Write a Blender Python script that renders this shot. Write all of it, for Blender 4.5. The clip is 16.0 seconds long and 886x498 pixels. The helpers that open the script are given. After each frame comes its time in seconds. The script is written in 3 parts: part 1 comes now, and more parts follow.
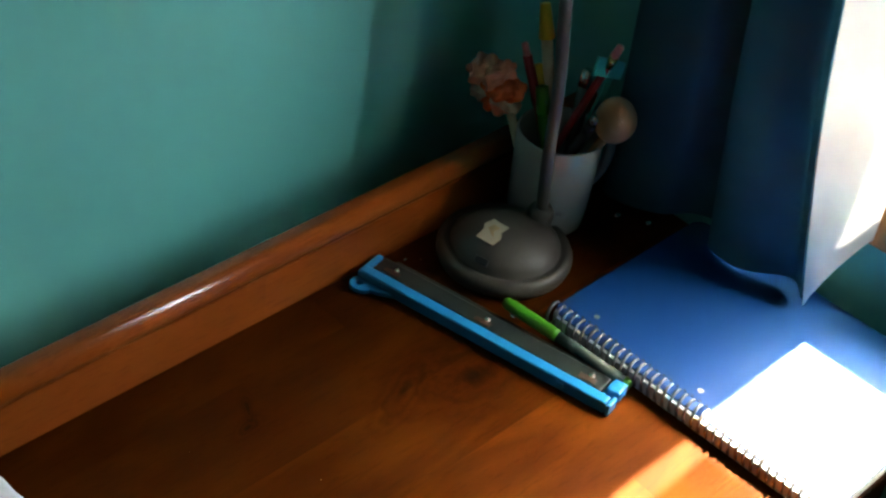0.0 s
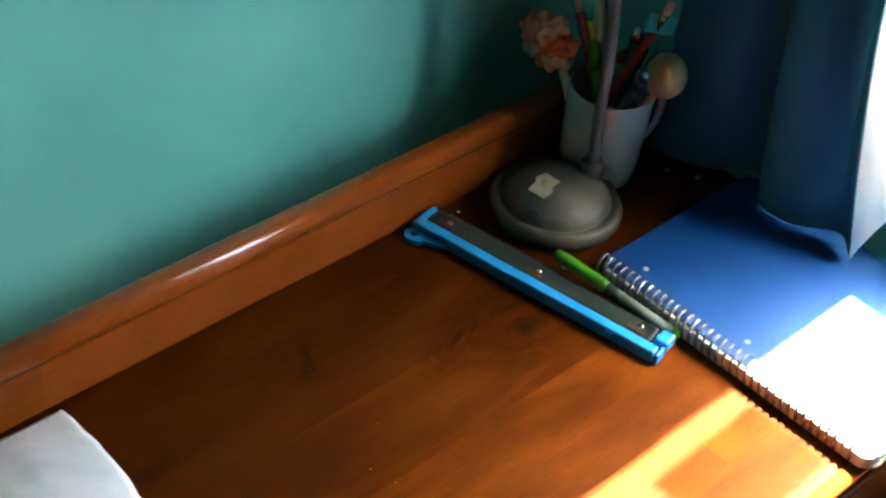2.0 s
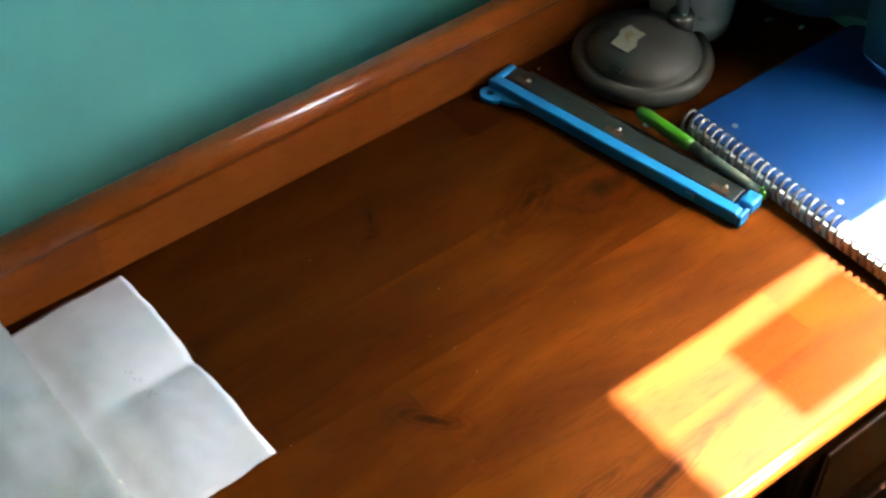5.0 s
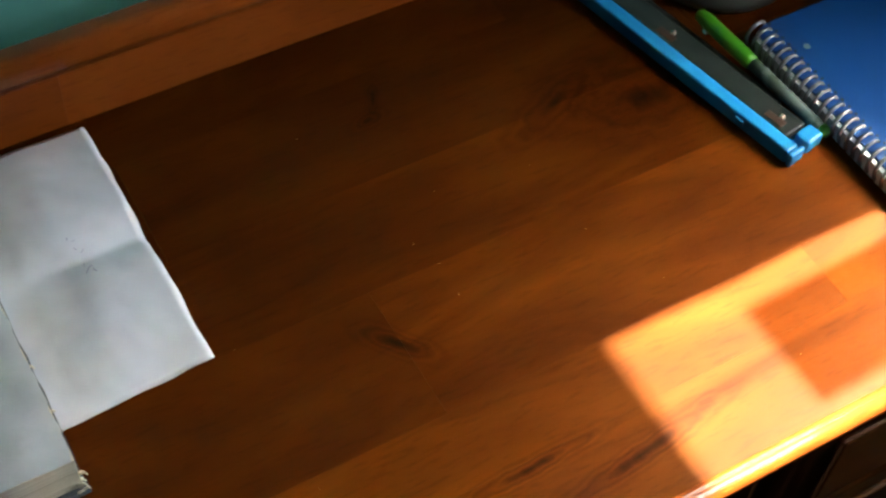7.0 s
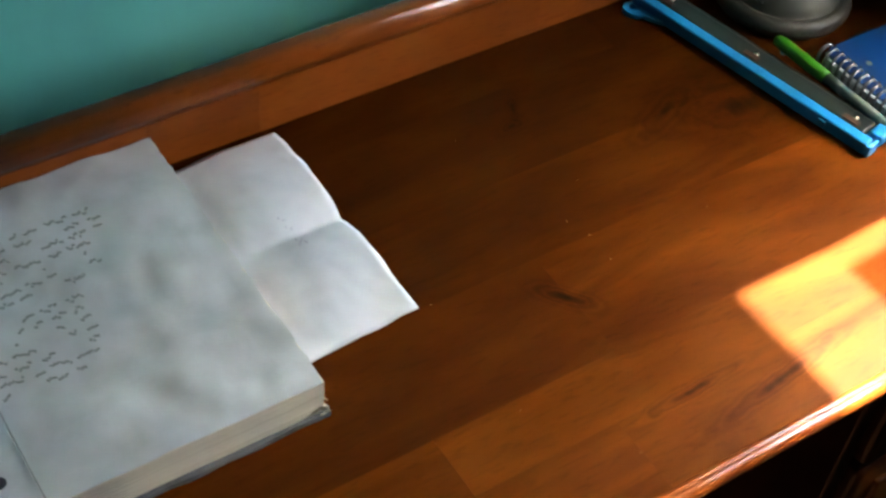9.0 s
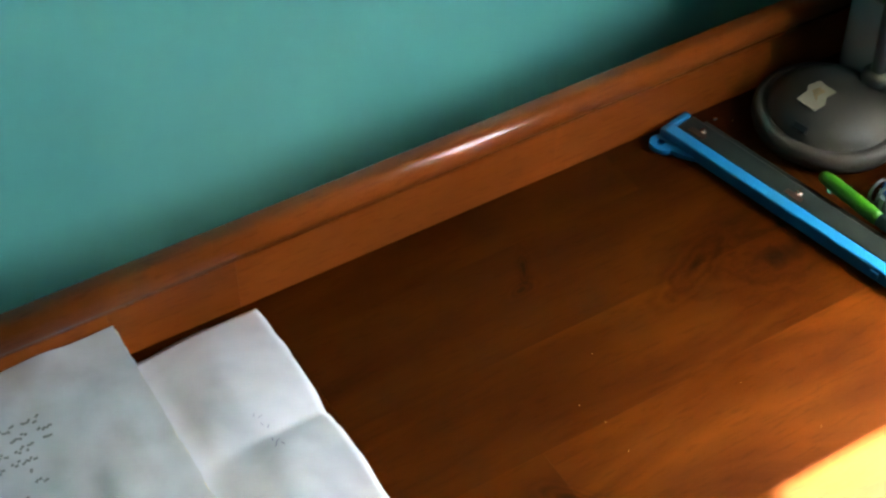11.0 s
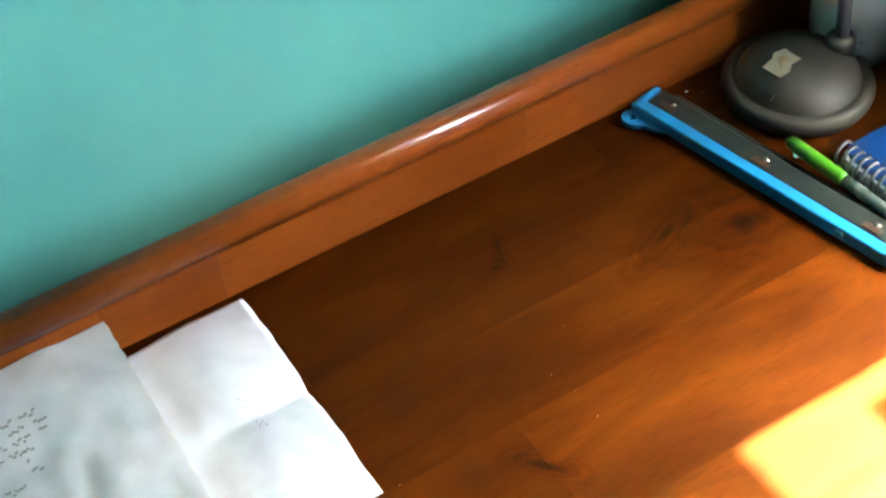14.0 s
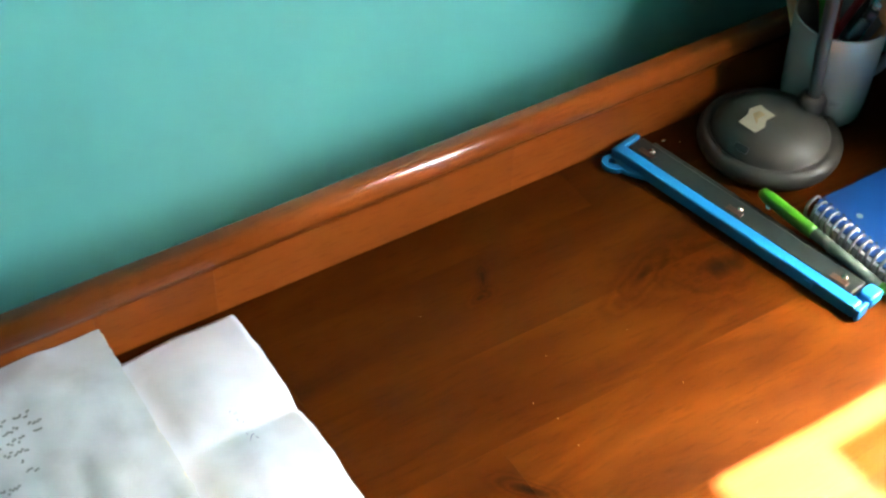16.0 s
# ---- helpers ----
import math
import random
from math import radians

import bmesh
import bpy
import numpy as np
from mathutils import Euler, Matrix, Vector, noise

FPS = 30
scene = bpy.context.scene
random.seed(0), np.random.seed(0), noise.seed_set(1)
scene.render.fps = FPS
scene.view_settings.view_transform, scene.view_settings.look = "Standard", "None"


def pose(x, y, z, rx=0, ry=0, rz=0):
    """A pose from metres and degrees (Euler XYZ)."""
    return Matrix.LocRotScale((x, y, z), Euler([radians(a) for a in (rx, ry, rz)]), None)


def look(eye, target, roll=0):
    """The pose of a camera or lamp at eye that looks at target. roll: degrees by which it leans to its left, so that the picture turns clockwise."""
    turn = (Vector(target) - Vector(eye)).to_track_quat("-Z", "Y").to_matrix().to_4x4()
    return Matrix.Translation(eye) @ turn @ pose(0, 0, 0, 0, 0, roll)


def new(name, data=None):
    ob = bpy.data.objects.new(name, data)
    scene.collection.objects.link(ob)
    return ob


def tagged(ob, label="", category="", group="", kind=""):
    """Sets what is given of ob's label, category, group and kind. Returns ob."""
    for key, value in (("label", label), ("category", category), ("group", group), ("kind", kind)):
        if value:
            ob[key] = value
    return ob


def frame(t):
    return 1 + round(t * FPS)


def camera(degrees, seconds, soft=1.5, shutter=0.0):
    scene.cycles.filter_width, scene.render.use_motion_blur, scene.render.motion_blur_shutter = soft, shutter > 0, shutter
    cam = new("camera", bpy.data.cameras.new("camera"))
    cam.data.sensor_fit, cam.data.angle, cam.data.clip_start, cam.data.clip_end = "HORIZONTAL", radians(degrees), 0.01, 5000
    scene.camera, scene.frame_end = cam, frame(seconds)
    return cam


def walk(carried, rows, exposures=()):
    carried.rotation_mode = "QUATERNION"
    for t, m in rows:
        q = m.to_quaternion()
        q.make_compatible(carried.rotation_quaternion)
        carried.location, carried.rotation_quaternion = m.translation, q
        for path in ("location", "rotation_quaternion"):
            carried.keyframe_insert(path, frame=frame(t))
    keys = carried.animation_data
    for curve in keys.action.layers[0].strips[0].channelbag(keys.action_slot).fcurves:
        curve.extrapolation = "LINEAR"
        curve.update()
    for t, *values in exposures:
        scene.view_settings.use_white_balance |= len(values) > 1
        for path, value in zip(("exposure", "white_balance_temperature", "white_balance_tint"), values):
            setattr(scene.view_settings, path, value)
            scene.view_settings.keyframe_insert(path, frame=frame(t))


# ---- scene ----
cam = camera(34.5, 16.0, soft=2.5, shutter=0.4)
EXPOSURES = [(0, 4.15), (2.5, 4.85), (3.5, 4.95), (4.5, 4.75), (7, 3.95), (9, 4.35), (10.2, 4.3), (12.3, 5.35), (16, 5.4)]
PATH = [
    (0, (-0.478, -0.643, 1.526), (0.72, 0.357, 0.274), 8.7),
    (0.5, (-0.488, -0.65, 1.533), (0.714, 0.327, 0.268), 7.7),
    (1, (-0.495, -0.654, 1.537), (0.672, 0.339, 0.252), 9.6),
    (1.5, (-0.502, -0.66, 1.543), (0.623, 0.404, 0.277), 9.3),
    (2, (-0.499, -0.657, 1.54), (0.627, 0.358, 0.236), 7.7),
    (2.5, (-0.497, -0.673, 1.546), (0.554, 0.436, 0.256), 3.2),
    (3, (-0.495, -0.72, 1.544), (0.621, 0.369, 0.291), 1.6),
    (3.5, (-0.529, -0.693, 1.537), (0.605, 0.278, 0.206), 3.6),
    (4, (-0.544, -0.691, 1.543), (0.54, 0.303, 0.188), 3.2),
    (4.5, (-0.514, -0.685, 1.52), (0.448, 0.368, 0.118), 0.7),
    (4.7, (-0.473, -0.696, 1.517), (0.441, 0.374, 0.097), 0.2),
    (6.8, (-0.295, -0.625, 1.442), (0.383, 0.352, -0.166), 6.0),
    (7, (-0.3, -0.633, 1.45), (0.367, 0.361, -0.152), 4.9),
    (7.5, (-0.338, -0.658, 1.461), (0.352, 0.372, -0.109), 6.8),
    (8, (-0.424, -0.666, 1.455), (0.268, 0.388, -0.098), 8.9),
    (8.5, (-0.532, -0.702, 1.469), (0.342, 0.312, -0.017), 10.1),
    (9, (-0.534, -0.704, 1.49), (0.297, 0.365, 0.018), 6.6),
    (9.5, (-0.494, -0.651, 1.482), (0.257, 0.532, 0.055), 6.6),
    (10, (-0.421, -0.612, 1.475), (0.295, 0.569, 0.028), 4.8),
    (10.2, (-0.411, -0.612, 1.47), (0.298, 0.57, 0.021), 3.4),
    (12.5, (-0.378, -0.663, 1.512), (0.35, 0.511, 0.066), -1.2),
    (13, (-0.366, -0.683, 1.506), (0.31, 0.517, 0.056), -4.0),
    (13.5, (-0.351, -0.677, 1.503), (0.283, 0.52, 0.031), -6.4),
    (14, (-0.353, -0.676, 1.506), (0.286, 0.535, 0.049), -5.3),
    (14.5, (-0.374, -0.686, 1.524), (0.279, 0.542, 0.087), -4.2),
    (15, (-0.39, -0.698, 1.521), (0.3, 0.53, 0.102), -3.6),
    (15.5, (-0.403, -0.673, 1.537), (0.331, 0.512, 0.102), -0.3),
    (16, (-0.419, -0.671, 1.522), (0.356, 0.51, 0.105), 1.8),
]
walk(cam, [(t, look(eye, target, roll)) for t, eye, target, roll in PATH], EXPOSURES)

# ---- world, sun, large lights ----
SUN_EL, SUN_AZ = radians(57), radians(1.0)      # the sun stands over +x, seen through the window
wd = bpy.data.worlds.new("sky_world")
scene.world = wd
wd.use_nodes = True
wn, wl = wd.node_tree.nodes, wd.node_tree.links
sky = wn.new("ShaderNodeTexSky")
sky.sky_type, sky.sun_disc = "NISHITA", False
sky.sun_elevation, sky.sun_rotation = SUN_EL, radians(90)
wl.new(sky.outputs[0], wn["Background"].inputs[0])
wn["Background"].inputs[1].default_value = 0.05

sun = new("sun", bpy.data.lights.new("sun", "SUN"))
sun.data.energy, sun.data.angle, sun.data.color = 5.0, radians(0.9), (1.0, 0.90, 0.70)
sun_way = Vector((-math.cos(SUN_EL) * math.cos(SUN_AZ), -math.cos(SUN_EL) * math.sin(SUN_AZ), -math.sin(SUN_EL)))
sun.matrix_world = Matrix.Translation((3, -0.3, 4)) @ sun_way.to_track_quat("-Z", "Y").to_matrix().to_4x4()


def window_light(name, centre, aim, w, h, power, colour):
    la = new(name, bpy.data.lights.new(name, "AREA"))
    la.data.shape, la.data.size, la.data.size_y = "RECTANGLE", w, h
    la.data.energy, la.data.color = power, colour
    la.matrix_world = look(centre, aim)
    return la


WX, WALL_Y, DZ = 0.50, 0.077, 0.75             # window wall, back wall, desk top
window_light("sky_in_window", (0.64, -0.46, 1.11), (-0.4, -0.46, 1.09), 0.34, 0.40, 0.34, (0.95, 0.96, 1.0))


# ---- materials ----
def material(name, rough=0.5, metal=0.0, spec=0.5):
    m = bpy.data.materials.new(name)
    m.use_nodes = True
    b = m.node_tree.nodes["Principled BSDF"]
    b.inputs["Roughness"].default_value, b.inputs["Metallic"].default_value = rough, metal
    b.inputs["Specular IOR Level"].default_value = spec
    return m, m.node_tree.nodes, m.node_tree.links, b


def ramp(nodes, stops):
    r = nodes.new("ShaderNodeValToRGB")
    el = r.color_ramp.elements
    while len(el) < len(stops):
        el.new(0.5)
    for e, (p, c) in zip(el, stops):
        e.position, e.color = p, (*c, 1)
    return r


def place(nodes, links, scale=(1, 1, 1), rot=(0, 0, 0), world=False):
    src = nodes.new("ShaderNodeNewGeometry").outputs["Position"] if world else nodes.new("ShaderNodeTexCoord").outputs["Object"]
    mp = nodes.new("ShaderNodeMapping")
    mp.inputs["Scale"].default_value, mp.inputs["Rotation"].default_value = scale, rot
    links.new(src, mp.inputs["Vector"])
    return mp.outputs["Vector"]


def noise_tex(nodes, links, vec, scale, detail=4, distort=0.0):
    n = nodes.new("ShaderNodeTexNoise")
    n.inputs["Scale"].default_value, n.inputs["Detail"].default_value, n.inputs["Distortion"].default_value = scale, detail, distort
    links.new(vec, n.inputs["Vector"])
    return n.outputs["Fac"]


def bump(nodes, links, b, height, strength, dist=0.001):
    bp = nodes.new("ShaderNodeBump")
    bp.inputs["Strength"].default_value, bp.inputs["Distance"].default_value = strength, dist
    links.new(height, bp.inputs["Height"])
    links.new(bp.outputs[0], b.inputs["Normal"])


def mixc(nodes, links, fac, a, b, mode="MIX"):
    mx = nodes.new("ShaderNodeMix")
    mx.data_type, mx.blend_type = "RGBA", mode
    for sock, v in ((mx.inputs["Factor"], fac), (mx.inputs["A"], a), (mx.inputs["B"], b)):
        if isinstance(v, (int, float)):
            sock.default_value = v
        elif isinstance(v, tuple):
            sock.default_value = (*v, 1)
        else:
            links.new(v, sock)
    return mx.outputs["Result"]


def plain(name, colour, rough=0.5, metal=0.0, var=0.12, size=60.0, spec=0.5, relief=0.05):
    """A plain surface with fine grain and slow stains."""
    m, n, l, b = material(name, rough, metal, spec)
    v = place(n, l)
    big, fine = noise_tex(n, l, v, size * 0.25, 3), noise_tex(n, l, v, size * 4, 4)
    lo, hi = tuple(c * (1 - var) for c in colour), tuple(min(1, c * (1 + var)) for c in colour)
    r = ramp(n, [(0.3, lo), (0.7, hi)])
    l.new(big, r.inputs[0])
    l.new(r.outputs[0], b.inputs["Base Color"])
    bump(n, l, b, fine, relief)
    rr = n.new("ShaderNodeMapRange")
    rr.inputs["To Min"].default_value, rr.inputs["To Max"].default_value = max(0.02, rough - 0.08), min(1, rough + 0.1)
    l.new(big, rr.inputs[0])
    l.new(rr.outputs[0], b.inputs["Roughness"])
    return m


def wood(name, dark, mid, light, rough=0.28, knots=(), coat=0.4, spec=0.06):
    """Varnished boards with the grain along x; each is tinted by its object colour."""
    m, n, l, b = material(name, rough, 0.0, spec)
    geo = n.new("ShaderNodeNewGeometry").outputs["Position"]
    info = n.new("ShaderNodeObjectInfo").outputs["Random"]
    sh = n.new("ShaderNodeVectorMath")
    sh.operation = "MULTIPLY_ADD"
    comb = n.new("ShaderNodeCombineXYZ")
    for i, f in ((0, 3.1), (1, 1.7), (2, 2.3)):
        mul = n.new("ShaderNodeMath")
        mul.operation = "MULTIPLY"
        mul.inputs[1].default_value = f
        l.new(info, mul.inputs[0])
        l.new(mul.outputs[0], comb.inputs[i])
    sh.inputs[1].default_value = (1, 1, 1)
    l.new(geo, sh.inputs[0])
    l.new(comb.outputs[0], sh.inputs[2])
    mp = n.new("ShaderNodeMapping")
    mp.inputs["Scale"].default_value = (3.4, 15, 15)
    l.new(sh.outputs[0], mp.inputs["Vector"])
    grain = noise_tex(n, l, mp.outputs[0], 1.3, 6, 1.3)
    mp2 = n.new("ShaderNodeMapping")
    mp2.inputs["Scale"].default_value = (60, 420, 420)
    l.new(sh.outputs[0], mp2.inputs["Vector"])
    pores = noise_tex(n, l, mp2.outputs[0], 1.0, 3, 0.2)
    cloud = noise_tex(n, l, sh.outputs[0], 7, 3, 0.5)
    r = ramp(n, [(0.16, dark), (0.5, mid), (0.88, light)])
    l.new(grain, r.inputs[0])
    board_tint = n.new("ShaderNodeObjectInfo").outputs["Color"]     # board's colour, with corner shade and sun patch worked in
    col = mixc(n, l, 1.0, r.outputs[0], board_tint, "MULTIPLY")
    cr = ramp(n, [(0.3, (0.70, 0.66, 0.64)), (0.62, (1.0, 1.0, 1.0))])
    l.new(cloud, cr.inputs[0])
    col = mixc(n, l, 0.75, col, cr.outputs[0], "MULTIPLY")
    pr = ramp(n, [(0.32, (0.62, 0.56, 0.52)), (0.46, (1, 1, 1))])
    l.new(pores, pr.inputs[0])
    col = mixc(n, l, 0.5, col, pr.outputs[0], "MULTIPLY")
    for kx, ky, rad, turn, long in knots:      # dark knots with rings of grain flowing round them
        kp = n.new("ShaderNodeMapping")
        kp.vector_type = "TEXTURE"
        kp.inputs["Location"].default_value, kp.inputs["Scale"].default_value = (kx, ky, DZ), (long, 1.0, 1.0)
        kp.inputs["Rotation"].default_value = (0, 0, radians(turn))
        l.new(geo, kp.inputs["Vector"])
        ln = n.new("ShaderNodeVectorMath")
        ln.operation = "LENGTH"
        l.new(kp.outputs[0], ln.inputs[0])
        wob = n.new("ShaderNodeMath")
        wob.operation = "MULTIPLY_ADD"
        wob.inputs[1].default_value = rad * 1.7
        l.new(noise_tex(n, l, geo, 70, 3), wob.inputs[0])
        l.new(ln.outputs["Value"], wob.inputs[2])
        kr = n.new("ShaderNodeMapRange")
        kr.inputs["From Min"].default_value, kr.inputs["From Max"].default_value = rad * 0.8, rad * 3.8
        kr.inputs["To Min"].default_value, kr.inputs["To Max"].default_value = 0.0, 1.0
        l.new(wob.outputs[0], kr.inputs[0])
        kc = ramp(n, [(0.0, (0.10, 0.07, 0.06)), (0.2, (0.42, 0.36, 0.32)), (0.36, (0.85, 0.8, 0.75)), (0.5, (0.6, 0.55, 0.5)), (0.66, (1, 1, 1)), (0.8, (0.82, 0.78, 0.76)), (1.0, (1, 1, 1))])
        l.new(kr.outputs[0], kc.inputs[0])
        col = mixc(n, l, 1.0, col, kc.outputs[0], "MULTIPLY")
    l.new(col, b.inputs["Base Color"])
    b.inputs["Coat Weight"].default_value, b.inputs["Coat Roughness"].default_value = coat, 0.10
    rr = n.new("ShaderNodeMapRange")
    rr.inputs["To Min"].default_value, rr.inputs["To Max"].default_value = rough - 0.06, rough + 0.16
    l.new(cloud, rr.inputs[0])
    l.new(rr.outputs[0], b.inputs["Roughness"])
    bump(n, l, b, pores, 0.12, 0.0006)
    return m


KNOTS = ((0.0, -0.085, 0.0032, 12, 2.1), (0.012, -0.070, 0.0022, 62, 4.0), (0.176, -0.150, 0.016, -14, 2.1), (0.118, -0.128, 0.006, 24, 3.6), (-0.066, -0.246, 0.0042, -52, 3.2), (0.02, -0.374, 0.0034, 8, 9.0), (-0.04, -0.352, 0.0028, 3, 9.0))
M_WOOD = wood("desk_wood", (0.032, 0.0066, 0.0005), (0.084, 0.0186, 0.0012), (0.150, 0.0385, 0.0028), 0.36, KNOTS, 0.0, 0.045)
M_LEDGE = wood("ledge_wood", (0.165, 0.0370, 0.0050), (0.215, 0.0510, 0.0075), (0.260, 0.065, 0.0105), 0.30, (), 1.0)
M_LEDGEFACE = wood("ledge_face_wood", (0.165, 0.0370, 0.0050), (0.215, 0.0510, 0.0075), (0.260, 0.065, 0.0105), 0.38, (), 0.12)
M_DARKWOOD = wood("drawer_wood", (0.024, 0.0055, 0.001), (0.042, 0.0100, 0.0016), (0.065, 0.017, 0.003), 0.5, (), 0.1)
M_SILL = wood("sill_wood", (0.30, 0.13, 0.045), (0.40, 0.18, 0.065), (0.48, 0.23, 0.09), 0.35, (), 0.2)
M_WALL = plain("teal_paint", (0.118, 0.455, 0.435), 0.55, 0, 0.05, 12, 0.3, 0.10)
M_CEIL = plain("ceiling_paint", (0.34, 0.33, 0.31), 0.8, 0, 0.03, 8)
M_FLOOR = wood("floor_wood", (0.035, 0.018, 0.009), (0.055, 0.028, 0.014), (0.08, 0.042, 0.02), 0.4)
M_GROUND = plain("grass_ground", (0.07, 0.11, 0.035), 0.9, 0, 0.35, 4)
M_BLUE = plain("blue_cover", (0.0015, 0.033, 0.145), 0.36, 0, 0.05, 30, 0.35, 0.04)
M_PAGES = plain("page_block", (0.42, 0.46, 0.50), 0.85, 0, 0.06, 200)
M_BOARD = plain("grey_backing_board", (0.20, 0.19, 0.18), 0.8, 0, 0.08, 60)
M_WIRE = plain("coil_wire", (0.24, 0.24, 0.25), 0.22, 0.5, 0.06, 300)
M_HOLE = plain("punched_dark", (0.02, 0.025, 0.04), 0.8)
M_PUNCH = plain("sky_blue_plastic", (0.008, 0.20, 0.50), 0.36, 0, 0.06, 90)
M_SMOKE = plain("smoky_grey_plastic", (0.019, 0.026, 0.024), 0.35, 0, 0.35, 120, 0.3)
M_BRASS = plain("brass", (0.62, 0.44, 0.16), 0.22, 1.0, 0.12, 120)
M_RIVET = plain("steel_rivet", (0.62, 0.5, 0.40), 0.25, 0.9, 0.1, 300)
M_DIE = plain("brown_die_metal", (0.07, 0.035, 0.025), 0.4, 0.3, 0.3, 400)
M_GREEN = plain("green_pen_plastic", (0.040, 0.20, 0.006), 0.38, 0, 0.06, 120)
M_CLEAR = plain("pale_pen_barrel", (0.075, 0.105, 0.09), 0.25, 0, 0.08, 200)
M_LAMP = plain("grey_lamp_plastic", (0.044, 0.042, 0.036), 0.5, 0, 0.10, 40, 0.5, 0.06)
M_NECK = plain("grey_neck", (0.075, 0.077, 0.078), 0.45, 0.0, 0.06, 100)
M_STICKER = plain("worn_sticker", (0.27, 0.25, 0.19), 0.7, 0, 0.1, 300)
M_TORN = plain("sticker_glue_brown", (0.25, 0.19, 0.10), 0.8, 0, 0.3, 400)
M_MUG = plain("white_glaze", (0.32, 0.32, 0.315), 0.18, 0, 0.03, 60)
M_PRINT = plain("mug_grey_print", (0.24, 0.24, 0.25), 0.4, 0, 0.3, 300)
M_RED = plain("red_lacquer", (0.30, 0.015, 0.018), 0.3)
M_PINK = plain("pink_rubber", (0.70, 0.24, 0.24), 0.7)
M_YELLOW = plain("yellow_plastic", (0.66, 0.46, 0.03), 0.4)
M_ORANGE = plain("orange_plush", (0.70, 0.12, 0.03), 0.9, 0, 0.25, 200)
M_PEACH = plain("peach_plush", (0.72, 0.26, 0.17), 0.9, 0, 0.15, 200)
M_CREAM = plain("cream_plush", (0.55, 0.40, 0.28), 0.9, 0, 0.1, 200)
M_TAN = plain("tan_wood_ball", (0.36, 0.21, 0.10), 0.6, 0, 0.12, 120)
M_TEAL = plain("teal_plastic", (0.03, 0.36, 0.34), 0.35)
M_BLACK = plain("black_plastic", (0.015, 0.015, 0.016), 0.3)
M_CHROME = plain("chrome", (0.75, 0.75, 0.76), 0.12, 1.0, 0.03)
M_WHITEPAINT = plain("white_frame_paint", (0.76, 0.75, 0.71), 0.45, 0, 0.04, 20)
M_BLIND = plain("blind_cloth", (0.58, 0.55, 0.48), 0.85, 0, 0.05, 60)
M_INK = plain("pencil_grey", (0.20, 0.21, 0.23), 0.8, 0, 0.3, 300)
M_BLUEINK = plain("blue_ink", (0.30, 0.33, 0.50), 0.8, 0, 0.2, 300)


def paper(name, base, stain, spots=22.0, through_light=0.0):
    m, n, l, b = material(name, 0.85, 0, 0.2)
    v = place(n, l)
    st, fine, wide = noise_tex(n, l, v, spots, 5, 0.25), noise_tex(n, l, v, 600, 3), noise_tex(n, l, v, spots * 0.3, 3, 0.4)
    r = ramp(n, [(0.30, stain), (0.66, base)])
    l.new(st, r.inputs[0])
    r2 = ramp(n, [(0.3, tuple(0.80 + 0.06 * c for c in base)), (0.7, (1, 1, 1))])
    l.new(wide, r2.inputs[0])
    col = mixc(n, l, 1.0, r.outputs[0], r2.outputs[0], "MULTIPLY")
    l.new(col, b.inputs["Base Color"])
    bump(n, l, b, st, 0.35, 0.002)
    return m


M_NOTE = paper("note_paper", (0.75, 0.79, 0.92), (0.60, 0.65, 0.78))
M_BOOKPAGE = paper("aged_flyleaf", (0.56, 0.60, 0.67), (0.43, 0.47, 0.53), 26)
M_EDGE, en, el_, eb = material("page_edges", 0.9)
ev = place(en, el_, (3, 3, 1400))
er = ramp(en, [(0.35, (0.50, 0.46, 0.36)), (0.6, (0.74, 0.70, 0.59))])
el_.new(noise_tex(en, el_, ev, 1.0, 3), er.inputs[0])
el_.new(er.outputs[0], eb.inputs["Base Color"])
bump(en, el_, eb, er.outputs[0], 0.4, 0.0006)
M_BOOKCOVER = plain("slate_book_cloth", (0.10, 0.115, 0.135), 0.8, 0, 0.3, 160)


def cloth(name, base, glow, share):
    """Woven cloth that lets some daylight through."""
    m, n, l, b = material(name, 0.85, 0, 0.2)
    v = place(n, l)
    big, weave = noise_tex(n, l, v, 18, 4, 0.5), noise_tex(n, l, place(n, l, (1, 1, 0.35)), 900, 2)
    r = ramp(n, [(0.3, tuple(c * 0.82 for c in base)), (0.7, tuple(c * 1.1 for c in base))])
    l.new(big, r.inputs[0])
    l.new(r.outputs[0], b.inputs["Base Color"])
    bump(n, l, b, weave, 0.25, 0.0006)
    t = n.new("ShaderNodeBsdfTranslucent")
    t.inputs[0].default_value = (*glow, 1)
    mx = n.new("ShaderNodeMixShader")
    mx.inputs[0].default_value = share
    l.new(b.outputs[0], mx.inputs[1])
    l.new(t.outputs[0], mx.inputs[2])
    l.new(mx.outputs[0], n["Material Output"].inputs["Surface"])
    return m


M_CURTAIN = cloth("blue_curtain_cloth", (0.038, 0.112, 0.155), (0.16, 0.42, 0.52), 0.12)
M_LINING = cloth("pale_curtain_lining", (0.60, 0.61, 0.62), (0.88, 0.89, 0.88), 0.42)
M_AMBER, an, al, ab = material("amber_film", 0.4)
ab.inputs["Base Color"].default_value = (0.75, 0.5, 0.2, 1)
clear = an.new("ShaderNodeBsdfTransparent")
clear.inputs[0].default_value = (0.60, 0.45, 0.17, 1)
blend = an.new("ShaderNodeMixShader")
blend.inputs[0].default_value = 0.9
al.new(ab.outputs[0], blend.inputs[1])
al.new(clear.outputs[0], blend.inputs[2])
al.new(blend.outputs[0], an["Material Output"].inputs["Surface"])

M_GLASS, gn, gl, gb = material("window_glass", 0.02)
gb.inputs["Transmission Weight"].default_value, gb.inputs["IOR"].default_value = 1.0, 1.45


